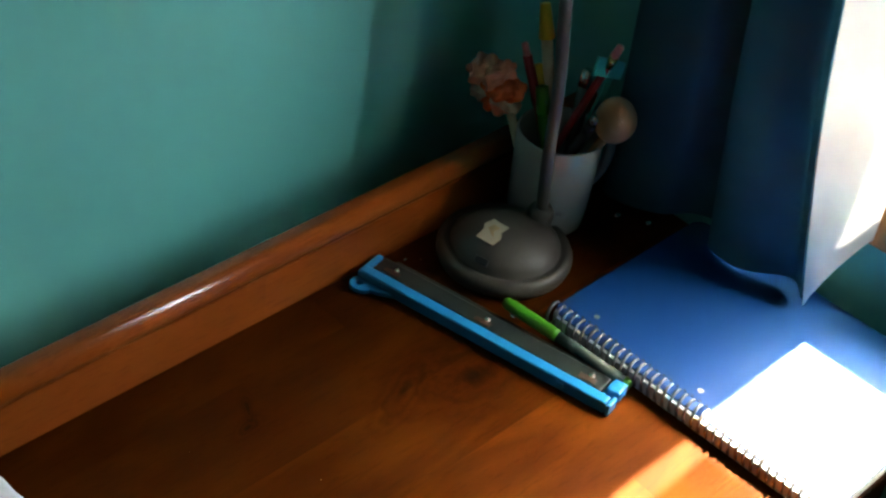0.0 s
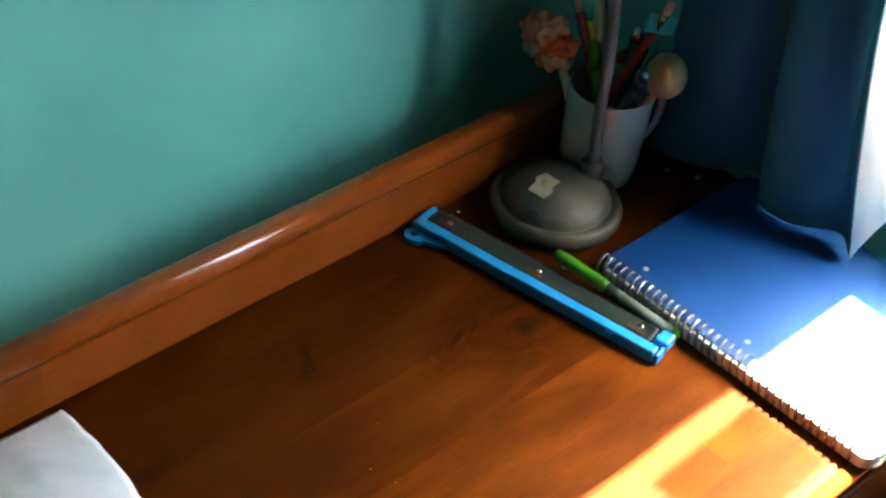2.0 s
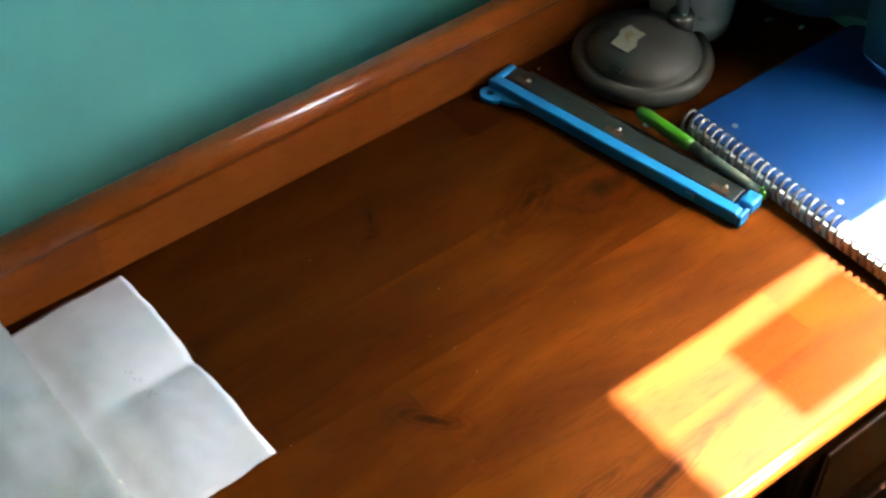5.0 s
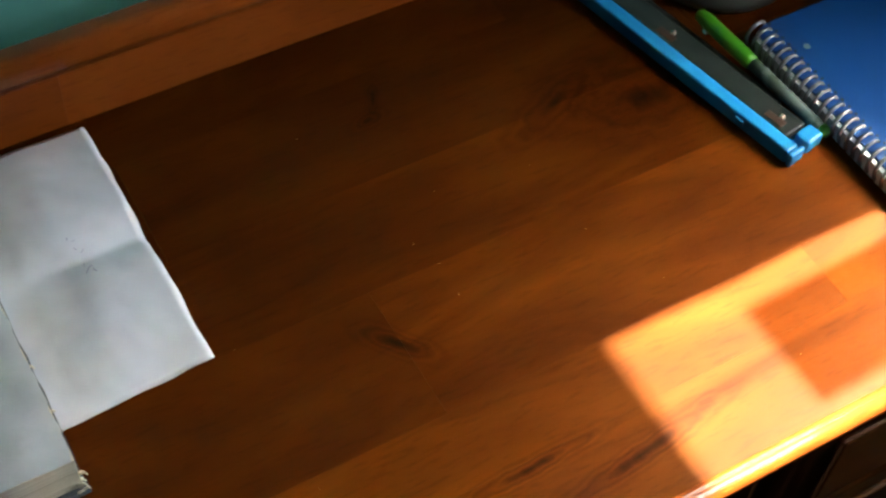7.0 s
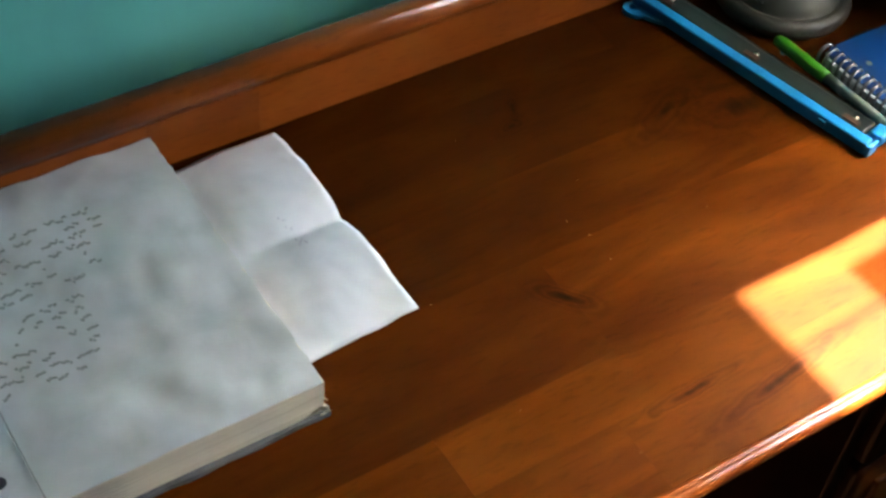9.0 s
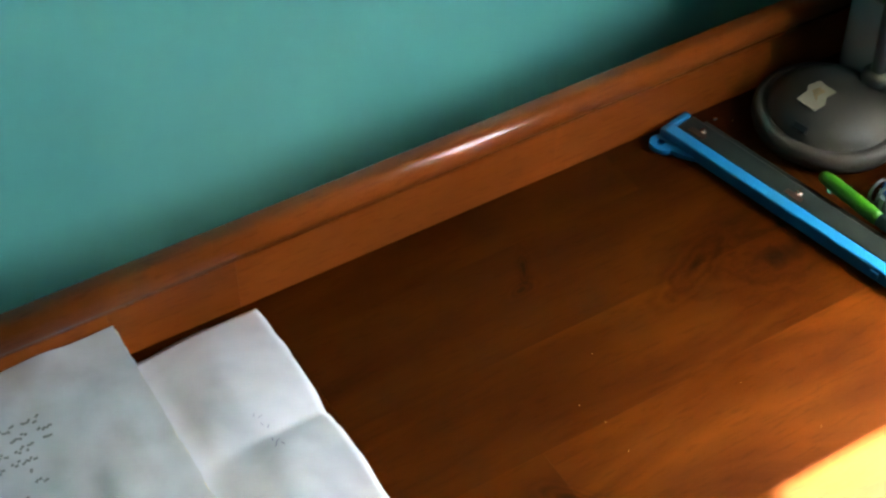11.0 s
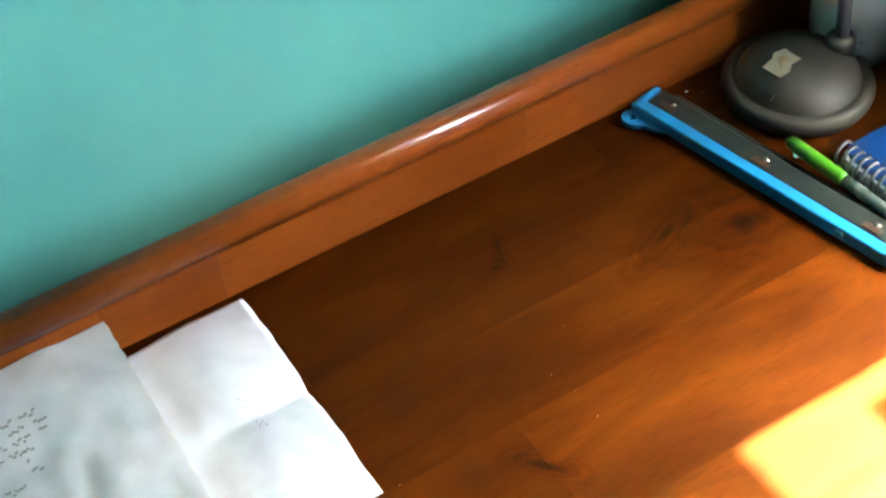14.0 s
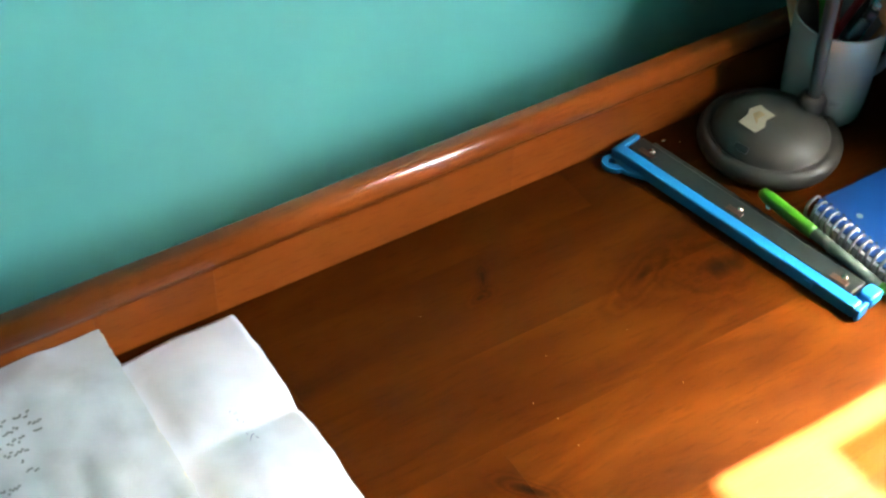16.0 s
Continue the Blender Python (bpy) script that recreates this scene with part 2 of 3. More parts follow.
# ---- mesh helpers ----
def part(name, bm, mat, parent=None, label="", smooth=False, data=None):
    me = data
    if me is None:
        me = bpy.data.meshes.new(name)
        bmesh.ops.recalc_face_normals(bm, faces=bm.faces)
        bm.to_mesh(me)
        bm.free()
        me.materials.append(mat)
        if smooth:
            for p in me.polygons:
                p.use_smooth = True
    ob = new(name, me)
    ob.parent = parent
    if label:
        ob["label"] = label
    return ob


def thing(name, at, label, category, turn=0.0, group="", kind=""):
    e = new(name)
    e.empty_display_size = 0.02
    e.matrix_basis = pose(*at, 0, 0, turn)
    return tagged(e, label, category, group, kind)


def block(x0, x1, y0, y1, z0, z1, bev=0.0, seg=2, bm=None):
    bm = bm or bmesh.new()
    r = bmesh.ops.create_cube(bm, size=1)
    m = Matrix.Translation(((x0 + x1) / 2, (y0 + y1) / 2, (z0 + z1) / 2)) @ Matrix.Diagonal((x1 - x0, y1 - y0, z1 - z0, 1))
    bmesh.ops.transform(bm, matrix=m, verts=r["verts"])
    if bev:
        es = list({e for v in r["verts"] for e in v.link_edges})
        bmesh.ops.bevel(bm, geom=es, offset=bev, segments=seg, affect="EDGES", profile=0.5)
    return bm


def lathe(profile, n=40, bm=None, at=(0, 0, 0)):
    bm = bm or bmesh.new()
    rings = []
    for r, z in profile:
        if r < 1e-6:
            rings.append([bm.verts.new((at[0], at[1], at[2] + z))])
        else:
            rings.append([bm.verts.new((at[0] + r * math.cos(a), at[1] + r * math.sin(a), at[2] + z)) for a in (2 * math.pi * i / n for i in range(n))])
    for a, b in zip(rings, rings[1:]):
        for i in range(n):
            j = (i + 1) % n
            if len(a) == 1 and len(b) == 1:
                continue
            if len(a) == 1:
                bm.faces.new((a[0], b[i], b[j]))
            elif len(b) == 1:
                bm.faces.new((a[i], a[j], b[0]))
            else:
                bm.faces.new((a[i], a[j], b[j], b[i]))
    return bm


def tube(points, radius, n=10, bm=None, closed=False):
    """A round rod along points; radius is a number or one per point."""
    bm = bm or bmesh.new()
    pts = [Vector(p) for p in points]
    rad = radius if isinstance(radius, (list, tuple)) else [radius] * len(pts)
    side, rings = None, []
    for i, p in enumerate(pts):
        d = (pts[min(i + 1, len(pts) - 1)] - pts[max(i - 1, 0)]).normalized()
        if side is None:
            side = d.orthogonal().normalized()
        side = (side - d * side.dot(d)).normalized()
        up = d.cross(side)
        rings.append([bm.verts.new(p + (side * math.cos(a) + up * math.sin(a)) * rad[i]) for a in (2 * math.pi * k / n for k in range(n))])
    for a, b in zip(rings, rings[1:]):
        for k in range(n):
            bm.faces.new((a[k], a[(k + 1) % n], b[(k + 1) % n], b[k]))
    bm.faces.new(rings[0][::-1])
    bm.faces.new(rings[-1])
    return bm


def extrude_x(profile, x0, x1, bm=None):
    """A bar along x from a closed profile of (y, z)."""
    bm = bm or bmesh.new()
    a = [bm.verts.new((x0, y, z)) for y, z in profile]
    b = [bm.verts.new((x1, y, z)) for y, z in profile]
    n = len(profile)
    for i in range(n):
        bm.faces.new((a[i], a[(i + 1) % n], b[(i + 1) % n], b[i]))
    bm.faces.new(a[::-1])
    bm.faces.new(b)
    return bm


def slab(outline, z0, z1, bev=0.0):
    """A flat plate from a closed outline of (x, y)."""
    bm = bmesh.new()
    lo = [bm.verts.new((x, y, z0)) for x, y in outline]
    hi = [bm.verts.new((x, y, z1)) for x, y in outline]
    n = len(outline)
    for i in range(n):
        bm.faces.new((lo[i], lo[(i + 1) % n], hi[(i + 1) % n], hi[i]))
    bm.faces.new(lo[::-1])
    top = bm.faces.new(hi)
    if bev:
        bmesh.ops.bevel(bm, geom=list(top.edges), offset=bev, segments=2, affect="EDGES")
    return bm


def rounded(x0, x1, y0, y1, r, n=5):
    out = []
    for cx, cy, a0 in ((x1 - r, y1 - r, 0), (x0 + r, y1 - r, 90), (x0 + r, y0 + r, 180), (x1 - r, y0 + r, 270)):
        for i in range(n + 1):
            a = radians(a0 + 90 * i / n)
            out.append((cx + r * math.cos(a), cy + r * math.sin(a)))
    return out


def blob(radius, squash=(1, 1, 1), rough=0.15, freq=60, sub=3, seed=0.0):
    bm = bmesh.new()
    bmesh.ops.create_icosphere(bm, subdivisions=sub, radius=radius)
    for v in bm.verts:
        d = 1 + rough * noise.noise(v.co * freq + Vector((seed, seed * 2, 0)))
        v.co = Vector((v.co.x * squash[0], v.co.y * squash[1], v.co.z * squash[2])) * d
    return bm


# ---- the room ----
def wall(name, bm, mat, label):
    return tagged(part(name, bm, mat), label, name.split("_")[0], kind="structure")


RX0, RY0, RH = -3.6, -3.4, 2.40
wall("floor", block(RX0, WX, RY0, WALL_Y, -0.05, 0.0), M_FLOOR, "dark brown wooden floor under the desk")
wall("ceiling", block(RX0, WX, RY0, WALL_Y, RH, RH + 0.05), M_CEIL, "plain dull beige ceiling of the room")
wall("wall_north", block(RX0 - 0.1, WX + 0.16, WALL_Y, WALL_Y + 0.12, -0.05, RH + 0.05), M_WALL, "teal painted wall behind the wooden desk")
wall("wall_west", block(RX0 - 0.1, RX0, RY0, WALL_Y, -0.05, RH + 0.05), M_WALL, "teal painted plain side wall")
WY0, WY1, WZ0, WZ1 = -0.66, -0.235, 0.890, 1.95
bm = bmesh.new()
for y0, y1, z0, z1 in ((RY0, WY0, -0.05, RH + 0.05), (WY1, WALL_Y, -0.05, RH + 0.05), (WY0, WY1, -0.05, WZ0 - 0.066), (WY0, WY1, WZ1, RH + 0.05)):
    block(WX, WX + 0.16, y0, y1, z0, z1, bm=bm)
wall("wall_east", bm, M_WALL, "teal painted wall with the sunlit window")
wall("wall_south", block(RX0 - 0.1, WX + 0.16, RY0 - 0.14, RY0, -0.05, RH + 0.05), M_WALL, "teal painted plain wall behind the camera")
tagged(part("ground", slab([(-60, -60), (60, -60), (60, 60), (-60, 60)], -0.4, -0.3), M_GROUND), "grassy ground outside the house", "ground", kind="structure")


def window(name, at, turn, w, h, label):
    """A casement seen from inside: local x runs along the wall, y outwards, z up from the sill."""
    win = thing(name, at, label, "window", turn, kind="structure")
    for x0, x1, z0, z1 in ((-w / 2, -w / 2 + 0.045, 0, h), (w / 2 - 0.045, w / 2, 0, h), (-w / 2 + 0.045, w / 2 - 0.045, h - 0.045, h), (-w / 2 + 0.045, w / 2 - 0.045, 0, 0.02)):
        part("window_frame", block(x0, x1, 0.07, 0.12, z0, z1, 0.003), M_WHITEPAINT, win)
    pane = part("pane", block(-w / 2 + 0.046, w / 2 - 0.046, 0.093, 0.097, 0.021, h - 0.046), M_GLASS, win)
    pane.visible_shadow = False
    return win


win = window("window_1", (WX, (WY0 + WY1) / 2, WZ0), -90, WY1 - WY0, WZ1 - WZ0, "white framed window behind the blue curtain")
part("window_sill", block(-0.245, 0.245, -0.012, 0.15, -0.066, 0.0, 0.004), M_SILL, win, "warm orange-brown wooden sill")

# a roller blind drawn partly down, whose lower edge ends the sunny patch on the desk
BX = 0.555
blind_low = DZ + (BX - 0.030) * math.tan(SUN_EL)
blind = thing("roller_blind", (BX, (WY0 + WY1) / 2, WZ1 - 0.04), "cream cloth roller blind drawn partly down the window", "blind")
part("roller", tube([(0, -0.208, 0.0), (0, 0.208, 0.0)], 0.018, 16), M_WHITEPAINT, blind, smooth=True)
part("cloth", block(-0.001, 0.001, -0.205, 0.205, blind_low - WZ1 + 0.04, 0.0), M_BLIND, blind)
part("bottom_bar", block(-0.006, 0.006, -0.205, 0.205, blind_low - WZ1 + 0.028, blind_low - WZ1 + 0.04, 0.002), M_WHITEPAINT, blind)
# unseen panel, added to cast the dim rectangle inside the sunny patch
tz0, tz1 = DZ + (BX - 0.252) * math.tan(SUN_EL), DZ + (BX - 0.130) * math.tan(SUN_EL)
tag = thing("unseen_sun_panel", (BX, -0.352, tz0), "unseen amber translucent panel added in the window to dim the sunlight", "ornament")
part("panel", block(-0.0008, 0.0008, -0.037, 0.037, 0, tz1 - tz0), M_AMBER, tag)
part("cord", tube([(0, 0, tz1 - tz0), (0, 0, blind_low - tz0 - 0.012)], 0.0008, 6), M_WHITEPAINT, tag)

# ---- desk ----
DX0, DX1, DY0 = -0.72, 0.475, -0.4085
desk = thing("desk", (0, 0, 0), "varnished orange-brown wooden desk with a raised back ledge", "desk")
face = [(0.0004, DZ - 0.03), (0.0004, 0.7955), (0.0095, 0.7955), (0.0095, DZ - 0.03)]
for x0, x1 in ((DX0, -0.47), (-0.4699, -0.262), (-0.2619, -0.172), (-0.1719, 0.085), (0.0851, 0.26), (0.2601, DX1)):
    part("ledge_board", extrude_x(face, x0, x1), M_LEDGEFACE, desk)
mould = [(0.0, 0.796), (-0.0015, 0.7965), (-0.0025, 0.798), (-0.0022, 0.7996), (-0.0035, 0.8004)]
mould += [(-0.0005 - 0.0085 * math.sin(a), 0.8124 - 0.0116 * math.cos(a)) for a in (radians(20 + 10 * i) for i in range(17))] + [(0.0075, 0.8242), (0.0098, 0.8225), (0.0100, 0.796)]
mould_ob = part("ledge_moulding", extrude_x(mould, DX0, DX1), M_LEDGE, desk, "rounded glossy moulding")
nose = [(DY0 + 0.004, DZ), (DY0 + 0.0005, DZ), (DY0, DZ - 0.0008), (DY0 - 0.0006, DZ - 0.0003)] + [(DY0 - 0.0015 - 0.006 * math.sin(a), DZ - 0.0063 + 0.006 * math.cos(a)) for a in (math.pi * i / 12 for i in range(0, 13))] + [(DY0 + 0.0005, DZ - 0.014), (DY0 + 0.0005, DZ - 0.026), (DY0 + 0.004, DZ - 0.026)]
nose_ob = part("front_edge", extrude_x(nose, DX0, DX1), M_LEDGE, desk, "rounded glossy front edge")
for ob_ in (nose_ob, mould_ob):
    for p_ in ob_.data.polygons:
        p_.use_smooth = len(p_.vertices) == 4
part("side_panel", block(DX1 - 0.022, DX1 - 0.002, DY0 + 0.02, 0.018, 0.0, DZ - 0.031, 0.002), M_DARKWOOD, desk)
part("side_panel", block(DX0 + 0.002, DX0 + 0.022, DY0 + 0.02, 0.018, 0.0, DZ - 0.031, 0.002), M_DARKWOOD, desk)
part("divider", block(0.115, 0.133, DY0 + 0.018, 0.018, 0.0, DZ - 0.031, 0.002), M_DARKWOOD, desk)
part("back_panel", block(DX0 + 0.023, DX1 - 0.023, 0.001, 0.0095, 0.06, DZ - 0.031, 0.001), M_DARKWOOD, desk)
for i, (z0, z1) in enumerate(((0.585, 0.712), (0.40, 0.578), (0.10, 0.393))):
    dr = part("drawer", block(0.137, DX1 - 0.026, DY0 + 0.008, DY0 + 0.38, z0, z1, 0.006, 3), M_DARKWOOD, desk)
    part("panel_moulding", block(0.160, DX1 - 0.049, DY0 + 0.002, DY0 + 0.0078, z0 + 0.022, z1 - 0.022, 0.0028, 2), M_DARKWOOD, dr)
    kn = lathe([(0.0, 0), (0.008, 0.0), (0.008, 0.0015), (0.004, 0.003), (0.0036, 0.010), (0.008, 0.013), (0.0105, 0.017), (0.0098, 0.021), (0.005, 0.0235), (0, 0.024)], 24)
    bmesh.ops.transform(kn, matrix=Matrix.Translation((0.292, DY0 + 0.0015, (z0 + z1) / 2)) @ Matrix.Rotation(radians(90), 4, "X"), verts=kn.verts)
    part("knob", kn, M_BRASS, dr, "round polished brass knob", smooth=True)
# edge-glued boards of the top, their natural differences deepened by painted shade and sun
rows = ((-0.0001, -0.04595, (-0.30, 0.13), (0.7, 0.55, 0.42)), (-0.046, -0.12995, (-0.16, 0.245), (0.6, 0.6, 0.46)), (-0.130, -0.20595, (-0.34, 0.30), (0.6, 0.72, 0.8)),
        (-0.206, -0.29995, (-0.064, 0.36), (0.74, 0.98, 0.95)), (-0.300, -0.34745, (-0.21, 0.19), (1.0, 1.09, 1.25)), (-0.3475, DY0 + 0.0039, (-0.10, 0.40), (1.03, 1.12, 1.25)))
for y1, y0, cuts, lit_tones in rows:
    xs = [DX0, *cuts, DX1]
    for a, b, lit_tone in zip(xs, xs[1:], lit_tones):
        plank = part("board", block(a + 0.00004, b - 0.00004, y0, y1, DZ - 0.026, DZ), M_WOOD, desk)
        # lamp-corner shade darkens, front sunlight yellows; both sit in the board colour
        plank.color = (lit_tone, lit_tone ** (1.6 if lit_tone > 1 else 1.12), lit_tone ** 1.3, 1)

# ---- curtain ----
curtain = thing("curtain", (0.44, -0.17, 0.758), "blue cloth curtain with pale lining, sunlit at its edge", "curtain")


def drape(name, plan, hem, top, mat, label, lean, waver=0.005):
    """A hanging cloth: plan is its course over the floor, hem its lower edge, lean how far it spreads towards the foot."""
    bm = bmesh.new()
    nz, cols = 60, []
    for k, (x, y) in enumerate(plan):
        col, f = [], k / (len(plan) - 1)
        for i in range(nz + 1):
            u = (i / nz) ** 1.6
            z = hem(y) * (1 - u) + top * u
            w = waver * noise.noise((y * 14, x * 14, z * 9)) * min(1, 0.3 + 6 * (z - 0.77))
            col.append(bm.verts.new((x + w, y + lean(f) * 0.26 * math.tanh((z - 0.80) / 0.26) + 0.5 * w, z)))
        cols.append(col)
    for a, b in zip(cols, cols[1:]):
        for i in range(nz):
            bm.faces.new((a[i], b[i], b[i + 1], a[i + 1]))
    ob = part(name, bm, mat, curtain, label, smooth=True)
    ob.matrix_parent_inverse = curtain.matrix_basis.inverted()
    so = ob.modifiers.new("cloth", "SOLIDIFY")
    so.thickness = 0.0014
    return ob


HEM = ((-0.040, 0.757), (-0.064, 0.757), (-0.127, 0.774), (-0.150, 0.772), (-0.171, 0.767), (-0.203, 0.770), (-0.236, 0.776), (-0.255, 0.780), (-0.266, 0.781), (-0.272, 0.779), (-0.300, 0.785))


def hem_at(y):
    return float(np.interp(-y, [-a for a, _ in HEM], [b for _, b in HEM]))


def smooth_path(pts, n):
    out = []
    for i in range(len(pts) - 1):
        p = [Vector(pts[max(0, min(len(pts) - 1, i + j))]) for j in (-1, 0, 1, 2)]
        for s in range(n):
            t = s / n
            out.append(0.5 * (2 * p[1] + (p[2] - p[0]) * t + (2 * p[0] - 5 * p[1] + 4 * p[2] - p[3]) * t * t + (3 * p[1] - p[0] - 3 * p[2] + p[3]) * t ** 3))
    out.append(Vector(pts[-1]))
    return [tuple(v) for v in out]


front_plan = smooth_path([(0.449, -0.050), (0.439, -0.060), (0.434, -0.084), (0.435, -0.107), (0.441, -0.126), (0.462, -0.138), (0.474, -0.155), (0.466, -0.163), (0.445, -0.171), (0.437, -0.191), (0.439, -0.217), (0.452, -0.239), (0.454, -0.253), (0.445, -0.264), (0.437, -0.271)], 8)
drape("front_cloth", front_plan, hem_at, 2.02, M_CURTAIN, "blue woven cloth in soft folds", lambda f: 0.03 + 0.20 * min(1, max(0, (f - 0.3) / 0.6)))
back_plan = smooth_path([(0.4372, -0.2716), (0.442, -0.278), (0.451, -0.285), (0.462, -0.294), (0.474, -0.301)], 8)
drape("lining", back_plan, lambda y: 0.774 + 2.4 * max(0.0, -0.2725 - y), 2.02, M_LINING, "pale lining turned to the window", lambda f: 0.23 - 0.21 * f)
rod = thing("curtain_rod", (0.44, -0.45, 2.03), "thin brass curtain rod over the window", "curtain rod")
part("pole", tube([(0, -0.55, 0), (0, 0.485, 0)], 0.008, 14), M_BRASS, rod, smooth=True)
for y in (-0.50, 0.43):
    part("bracket", block(-0.004, 0.062, y - 0.008, y + 0.008, -0.02, -0.0075, 0.001), M_BRASS, rod)

# ---- spiral notebook ----
note = thing("spiral_notebook", (0, 0, DZ), "blue spiral notebook lying closed on the desk", "notebook")
NX0, NX1, NY0, NY1 = 0.2680, 0.4720, -0.4210, -0.1440
shape = rounded(NX0, NX1, NY0, NY1, 0.012)
part("back_cover", slab(shape, 0.0008, 0.0022), M_BOARD, note, "grey card back cover")
part("page", slab(rounded(NX0 - 0.0035, NX1 - 0.003, NY0 + 0.002, NY1 - 0.002, 0.010), 0.0023, 0.0138), M_PAGES, note, "white page edges")
part("front_cover", slab(shape, 0.0139, 0.0151, 0.0003), M_BLUE, note, "glossy plain blue cover")
pts, turns, per = [], 37, 14
cr_, cy0, cy1 = 0.0092, -0.1425, -0.4065
for i in range(turns * per + 1):
    a = 2 * math.pi * i / per
    pts.append((0.2715 + cr_ * math.cos(a), cy0 + (cy1 - cy0) * i / (turns * per), 0.0102 + cr_ * math.sin(a)))
part("coil", tube(pts, 0.0014, 6), M_WIRE, note, "grey metal wire coil", smooth=True)
hole = lathe([(0, 0.0), (0.0012, 0.0), (0.0012, 0.0003), (0, 0.0003)], 8)
hole_data = part("coil_hole", hole, M_HOLE, note).data
first = [o for o in note.children if o.name.startswith("coil_hole")][0]
first.location = (0.2815, cy0 - 0.003, 0.0151)
for i in range(1, turns):
    h = part("coil_hole", None, None, note, data=hole_data)
    h.location = (0.2815, cy0 + (cy1 - cy0) * (i + 0.5) / turns, 0.0151)
for y in (-0.1745, -0.2825, -0.3905):
    h = part("binder_hole", lathe([(0, 0.0), (0.0026, 0.0), (0.0026, 0.0002), (0, 0.0002)], 20), M_BOARD, note, "round punched binder hole")
    h.location = (0.2915, y, 0.0151)

# ---- three-hole punch ----
punch = thing("hole_punch", (0.1923, -0.0083, DZ), "sky blue and smoky grey plastic binder hole punch", "hole punch", -78.9)
part("rail", block(0.0, 0.236, -0.016, -0.0055, 0.0008, 0.0125, 0.0018, 2), M_PUNCH, punch, "sky blue plastic rail")
part("base", block(0.004, 0.232, -0.0053, 0.0155, 0.0008, 0.0045, 0.001), M_PUNCH, punch)
part("lever", block(0.004, 0.226, -0.0050, 0.0150, 0.0047, 0.0105, 0.002, 2), M_SMOKE, punch, "smoky grey see-through lever")
part("side_strip", block(0.012, 0.200, 0.0156, 0.0225, 0.0008, 0.0055, 0.0012), M_SMOKE, punch, "grey plastic strip")
part("end_cap", block(0.2275, 0.240, 0.001, 0.0165, 0.0008, 0.0115, 0.0022, 2), M_PUNCH, punch, "sky blue end cap")
part("end_lip", block(0.2365, 0.2405, -0.0165, -0.003, 0.0008, 0.0120, 0.0015, 2), M_PUNCH, punch)
part("head_cap", block(-0.003, 0.0035, -0.0155, 0.0145, 0.0008, 0.0112, 0.002, 2), M_PUNCH, punch)
part("thumb_notch", block(0.192, 0.199, -0.0178, -0.0155, 0.004, 0.010, 0.0008), M_PUNCH, punch)
ring = bmesh.new()
NR = 28
rr_ = [[ring.verts.new((0.0045 + r * math.cos(2 * math.pi * i / NR) * (1.35 if math.cos(2 * math.pi * i / NR) > 0 and r > 0.004 else 1), -0.0215 + r * math.sin(2 * math.pi * i / NR), z)) for i in range(NR)] for r, z in ((0.0032, 0.0008), (0.0085, 0.0008), (0.0085, 0.005), (0.0032, 0.005))]
for k in range(4):
    for i in range(NR):
        ring.faces.new((rr_[k][i], rr_[k][(i + 1) % NR], rr_[(k + 1) % 4][(i + 1) % NR], rr_[(k + 1) % 4][i]))
part("loop_web", slab([(0.004, -0.0162), (0.034, -0.0162), (0.022, -0.0215), (0.0125, -0.0235)], 0.0009, 0.0048), M_PUNCH, punch)
part("hanging_loop", ring, M_PUNCH, punch, "flat blue hanging loop")
for u in (0.022, 0.113, 0.212):
    rv = part("rivet", lathe([(0.0, 0.0022), (0.0018, 0.0018), (0.0032, 0.0), (0.0032, -0.001)], 16), M_RIVET, punch, "small shiny rivet", smooth=True)
    rv.location = (u, 0.006, 0.0105)
    rs = part("punch_die", block(u - 0.009, u + 0.006, -0.002, 0.004, 0.0104, 0.0113, 0.0004), M_DIE, punch, "brown metal die")

# ---- pen ----
p0, p1 = Vector((0.2445, -0.113, DZ + 0.0145)), Vector((0.2605, -0.2385, DZ + 0.0056))
pen = thing("pen", tuple(p0), "green and pale grey ballpoint pen leaning on the hole punch", "pen")
pen.matrix_basis = Matrix.Translation(p0) @ (p1 - p0).to_track_quat("Z", "Y").to_matrix().to_4x4()
part("grip", lathe([(0, -0.0005), (0.0025, 0), (0.0045, 0.002), (0.0055, 0.010), (0.0056, 0.050), (0.0052, 0.055), (0, 0.055)], 20), M_GREEN, pen, "bright green rubber grip", smooth=True)
part("barrel", lathe([(0, 0.0551), (0.0050, 0.0551), (0.0047, 0.080), (0.0046, 0.121), (0, 0.121)], 20), M_CLEAR, pen, "pale grey barrel", smooth=True)
part("button", lathe([(0, 0.1211), (0.0046, 0.1211), (0.0046, 0.125), (0.0030, 0.1275), (0, 0.128)], 20), M_GREEN, pen, "green end button", smooth=True)
clip_bead = part("clip", block(-0.0022, 0.0022, -0.0085, -0.0052, 0.012, 0.017, 0.0012), M_CHROME, pen, "shiny clip bead")
clip_bead.rotation_euler = (0, 0, radians(-60))

